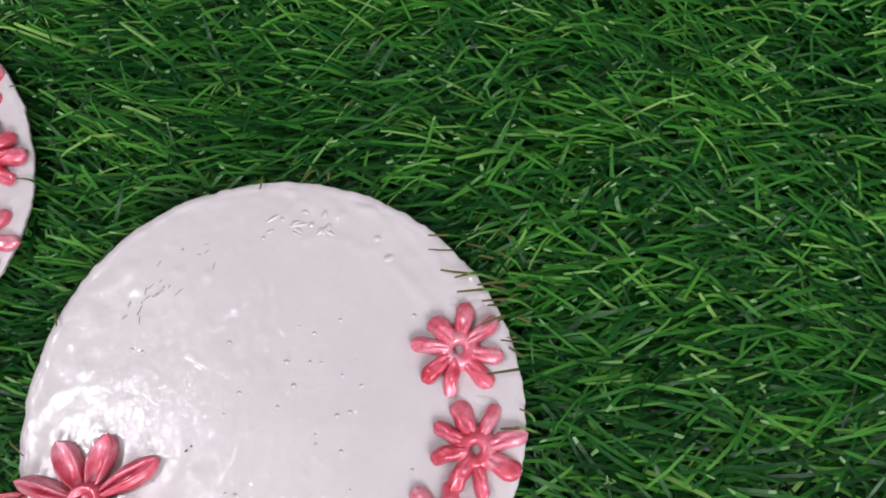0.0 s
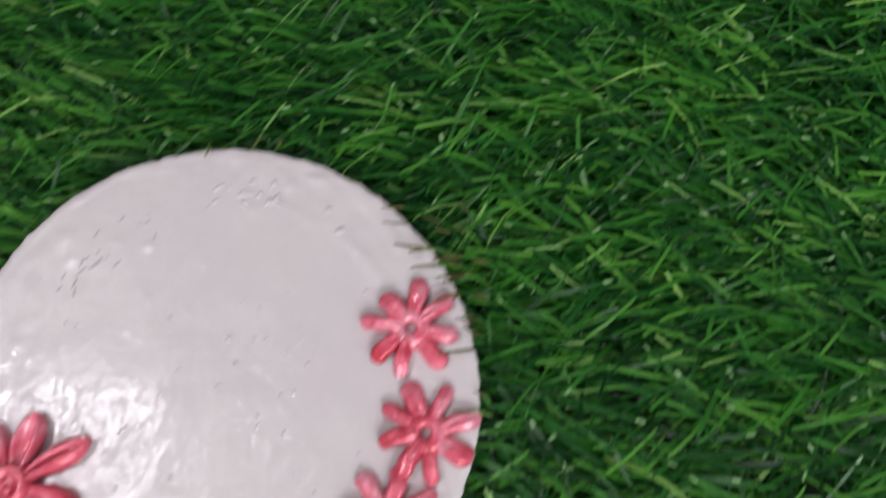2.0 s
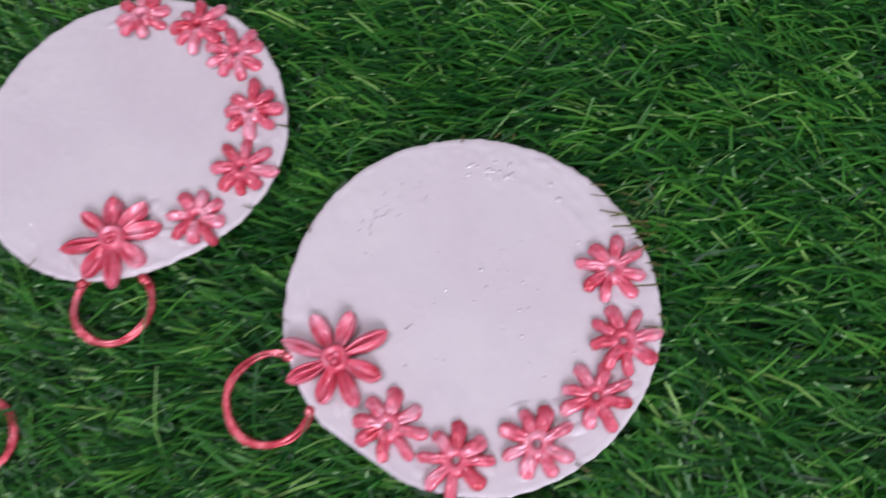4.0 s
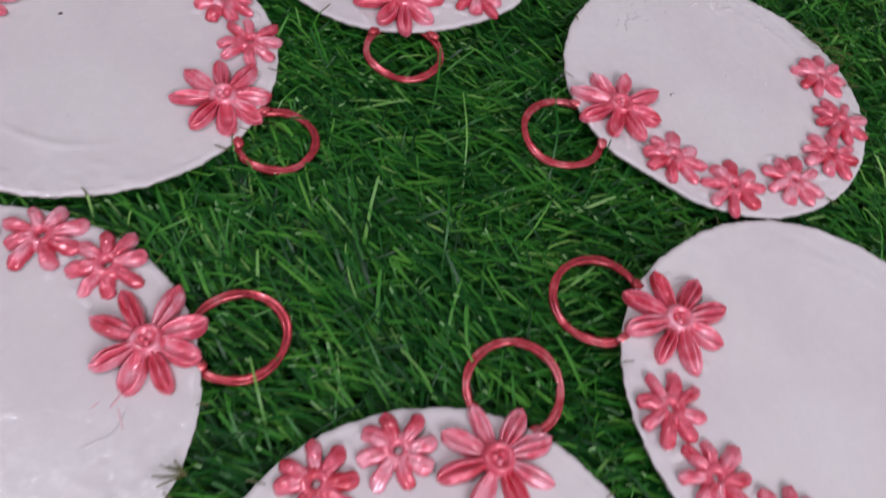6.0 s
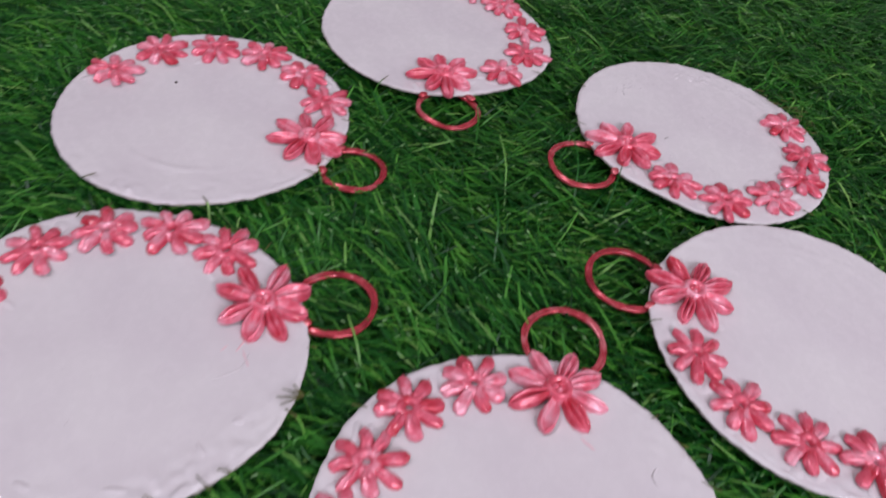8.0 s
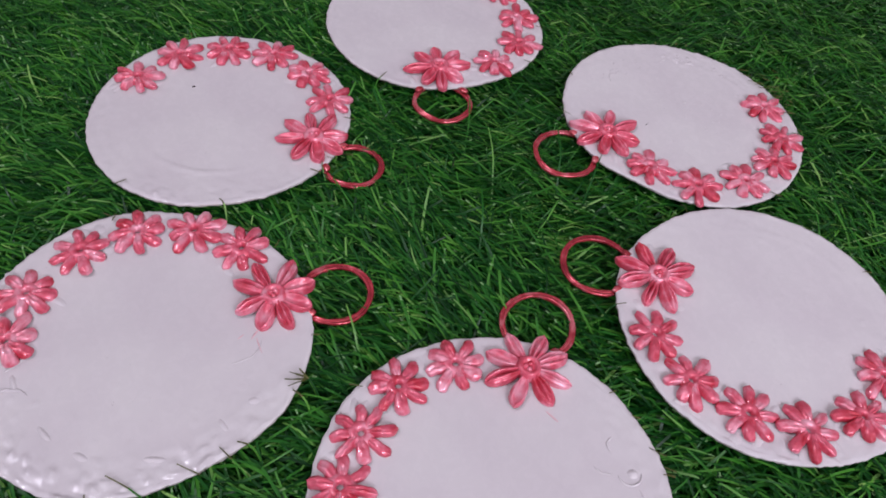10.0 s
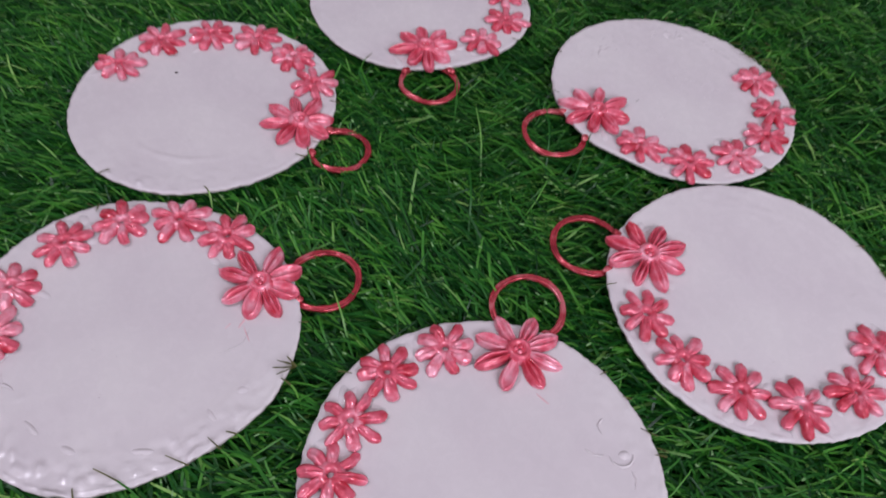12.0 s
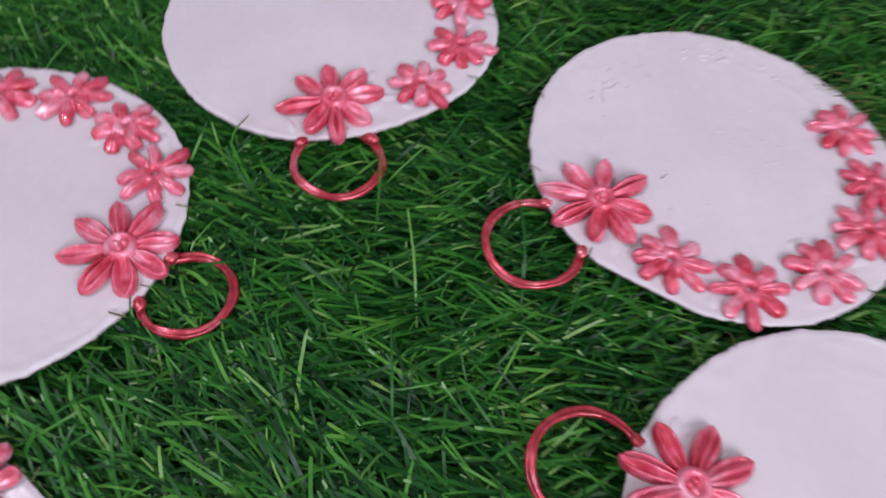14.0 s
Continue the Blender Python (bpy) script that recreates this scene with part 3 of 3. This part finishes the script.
for c in COASTERS.values():
    for _ in range(9):
        a = spring.uniform(0, 2 * math.pi)
        r0, r1, a1 = c["r"] + spring.uniform(0.004, 0.009), c["r"] - spring.uniform(0.0, 0.003), a + spring.uniform(-0.12, 0.12)
        level = c["z"] + c["r"] * (c["tilt"][0] * math.cos(a) + c["tilt"][1] * math.sin(a))
        STRAYS.append((c["at"][0] + r0 * math.cos(a), c["at"][1] + r0 * math.sin(a), c["at"][0] + r1 * math.cos(a1), c["at"][1] + r1 * math.sin(a1), level + spring.uniform(0.0004, 0.0014)))


def turf(x0, x1, y0, y1, per_cm2, seed):
    """All blades as one mesh: narrow curved ribbons that rise from tufts, pressed down under boards and rings."""
    rs = np.random.RandomState(seed)
    tufts = int((x1 - x0) * (y1 - y0) * 1e4 * per_cm2 / 7)
    tx, ty = rs.uniform(x0, x1, tufts), rs.uniform(y0, y1, tufts)
    n = tufts * 7
    bx = np.repeat(tx, 7) + rs.normal(0, 0.0016, n)
    by = np.repeat(ty, 7) + rs.normal(0, 0.0016, n)
    # the pile is combed one way, in loose patches, with some blades the other way
    comb = np.pi - 0.02 + 0.8 * np.clip(bx, -0.1, 0.3) + 0.24 * np.sin(bx * 23 + 1.3 * np.sin(by * 31)) + 0.20 * np.sin(by * 41 + bx * 17 + 0.8)
    azim = comb + rs.normal(0, 0.42, n) + np.where(rs.uniform(0, 1, n) < 0.24, np.pi, 0.0)
    length = rs.uniform(0.021, 0.037, n)
    start = np.radians(rs.uniform(38, 72, n))
    end = np.maximum(start, np.radians(rs.uniform(66, 100, n)))
    width = rs.uniform(0.00030, 0.00062, n)
    twist = rs.uniform(-0.9, 0.9, n)
    sway = rs.normal(0, 0.48, n)
    over = rs.uniform(0, 1, n) < 0.06
    steps = 5
    xs, ys, zs = [bx], [by], [np.full(n, GROUND_Z)]
    heads = []
    share = (0.25, 0.24, 0.23, 0.22, 0.06)
    for k in range(steps):
        f = (k + 0.5) / steps
        lean = start + (end - start) * f ** 1.3
        az = azim + sway * f
        dl = length * share[k]
        xs.append(xs[-1] + dl * np.sin(lean) * np.cos(az))
        ys.append(ys[-1] + dl * np.sin(lean) * np.sin(az))
        zs.append(zs[-1] + dl * np.cos(lean))
        heads.append(az)
    heads.append(heads[-1])
    X, Y, Z = np.array(xs), np.array(ys), np.array(zs)
    Z = np.where(Z > 0.001, 0.001 + (Z - 0.001) * 0.5, Z)
    for c in COASTERS.values():
        cx, cy = c["at"]
        d = np.hypot(X - cx, Y - cy) - c["r"]
        level = c["z"] + c["tilt"][0] * (X - cx) + c["tilt"][1] * (Y - cy)
        Z = np.where(d < 0.0008, np.minimum(Z, level - THICK - 0.0016), Z)
        # beside the rim the blades are held down a little
        near = np.clip(d / 0.010, 0, 1)
        Z = np.where(d >= 0.0008, np.minimum(Z, level - 0.0058 + 0.0092 * near), Z)
        rx, ry, rr = c["ring"]
        e = np.abs(np.hypot(X - rx, Y - ry) - (rr - 0.0015))
        Z = np.where((e < 0.0030) & ~over[None, :], np.minimum(Z, level - THICK - 0.0024), Z)
    Z = np.maximum(Z, GROUND_Z)
    # single blades that have sprung over a rim or a ring
    f = np.linspace(0, 1, steps + 1)[:, None]
    root, tip = np.array([s[:2] for s in STRAYS]), np.array([s[2:4] for s in STRAYS])
    rise = np.array([s[4] for s in STRAYS])
    bend = rs.normal(0, 0.0008, len(STRAYS)) * np.sin(np.pi * f)
    way = np.arctan2(tip[:, 1] - root[:, 1], tip[:, 0] - root[:, 0])
    X = np.concatenate([X, root[:, 0] + (tip[:, 0] - root[:, 0]) * f - bend * np.sin(way)], 1)
    Y = np.concatenate([Y, root[:, 1] + (tip[:, 1] - root[:, 1]) * f + bend * np.cos(way)], 1)
    Z = np.concatenate([Z, -0.010 + (rise + 0.010) * np.minimum(1, f * 2.2) + 0.0006 * f], 1)
    heads = [np.concatenate([h, way]) for h in heads]
    width = np.concatenate([width, rs.uniform(0.00024, 0.00040, len(STRAYS))])
    twist = np.concatenate([twist, np.zeros(len(STRAYS))])
    n += len(STRAYS)
    taper = np.array([1.0, 1.0, 0.98, 0.93, 0.84, 0.66])
    per = 2 * (steps + 1)
    V = np.zeros((n, per, 3), dtype=np.float32)
    for k in range(steps + 1):
        side = heads[k] + np.pi / 2 + twist * (k / steps)
        w = width * taper[k]
        V[:, 2 * k, 0], V[:, 2 * k, 1], V[:, 2 * k, 2] = X[k] - w * np.cos(side), Y[k] - w * np.sin(side), Z[k]
        V[:, 2 * k + 1, 0], V[:, 2 * k + 1, 1], V[:, 2 * k + 1, 2] = X[k] + w * np.cos(side), Y[k] + w * np.sin(side), Z[k]
    faces = []
    for k in range(steps):
        a = 2 * k
        faces += [(a, a + 1, a + 3), (a, a + 3, a + 2)]
    F = (np.array(faces)[None] + (np.arange(n) * per)[:, None, None]).reshape(-1)
    me = bpy.data.meshes.new("artificial_grass")
    me.vertices.add(n * per)
    me.vertices.foreach_set("co", V.reshape(-1))
    tri = len(F) // 3
    me.loops.add(len(F))
    me.loops.foreach_set("vertex_index", F.astype(np.int32))
    me.polygons.add(tri)
    me.polygons.foreach_set("loop_start", np.arange(0, len(F), 3, dtype=np.int32))
    me.polygons.foreach_set("use_smooth", np.ones(tri, dtype=bool))
    kind = np.zeros(tri, dtype=np.int32)
    kind.reshape(-1, 2 * steps)[rs.uniform(0, 1, n) < 0.08, 2 * steps - 2:] = 2
    # outer segments of the strays take the olive that paints in their backlit shade
    backlit_tips = kind[(n - len(STRAYS) + len(GREEN_STRAYS)) * 2 * steps:].reshape(-1, 2 * steps)
    backlit_tips[:, 2 * steps - 4:] = 1
    me.polygons.foreach_set("material_index", kind)
    me.update(calc_edges=True)
    me.materials.append(GRASS)
    me.materials.append(OLIVE)
    me.materials.append(CUT_TIP)
    return new("artificial_grass", me)


grass = turf(-0.44, 0.40, -0.28, 0.46, 23, 5)
tagged(grass, "dense green artificial grass with thin curved plastic blades", "grass", kind="stuff")
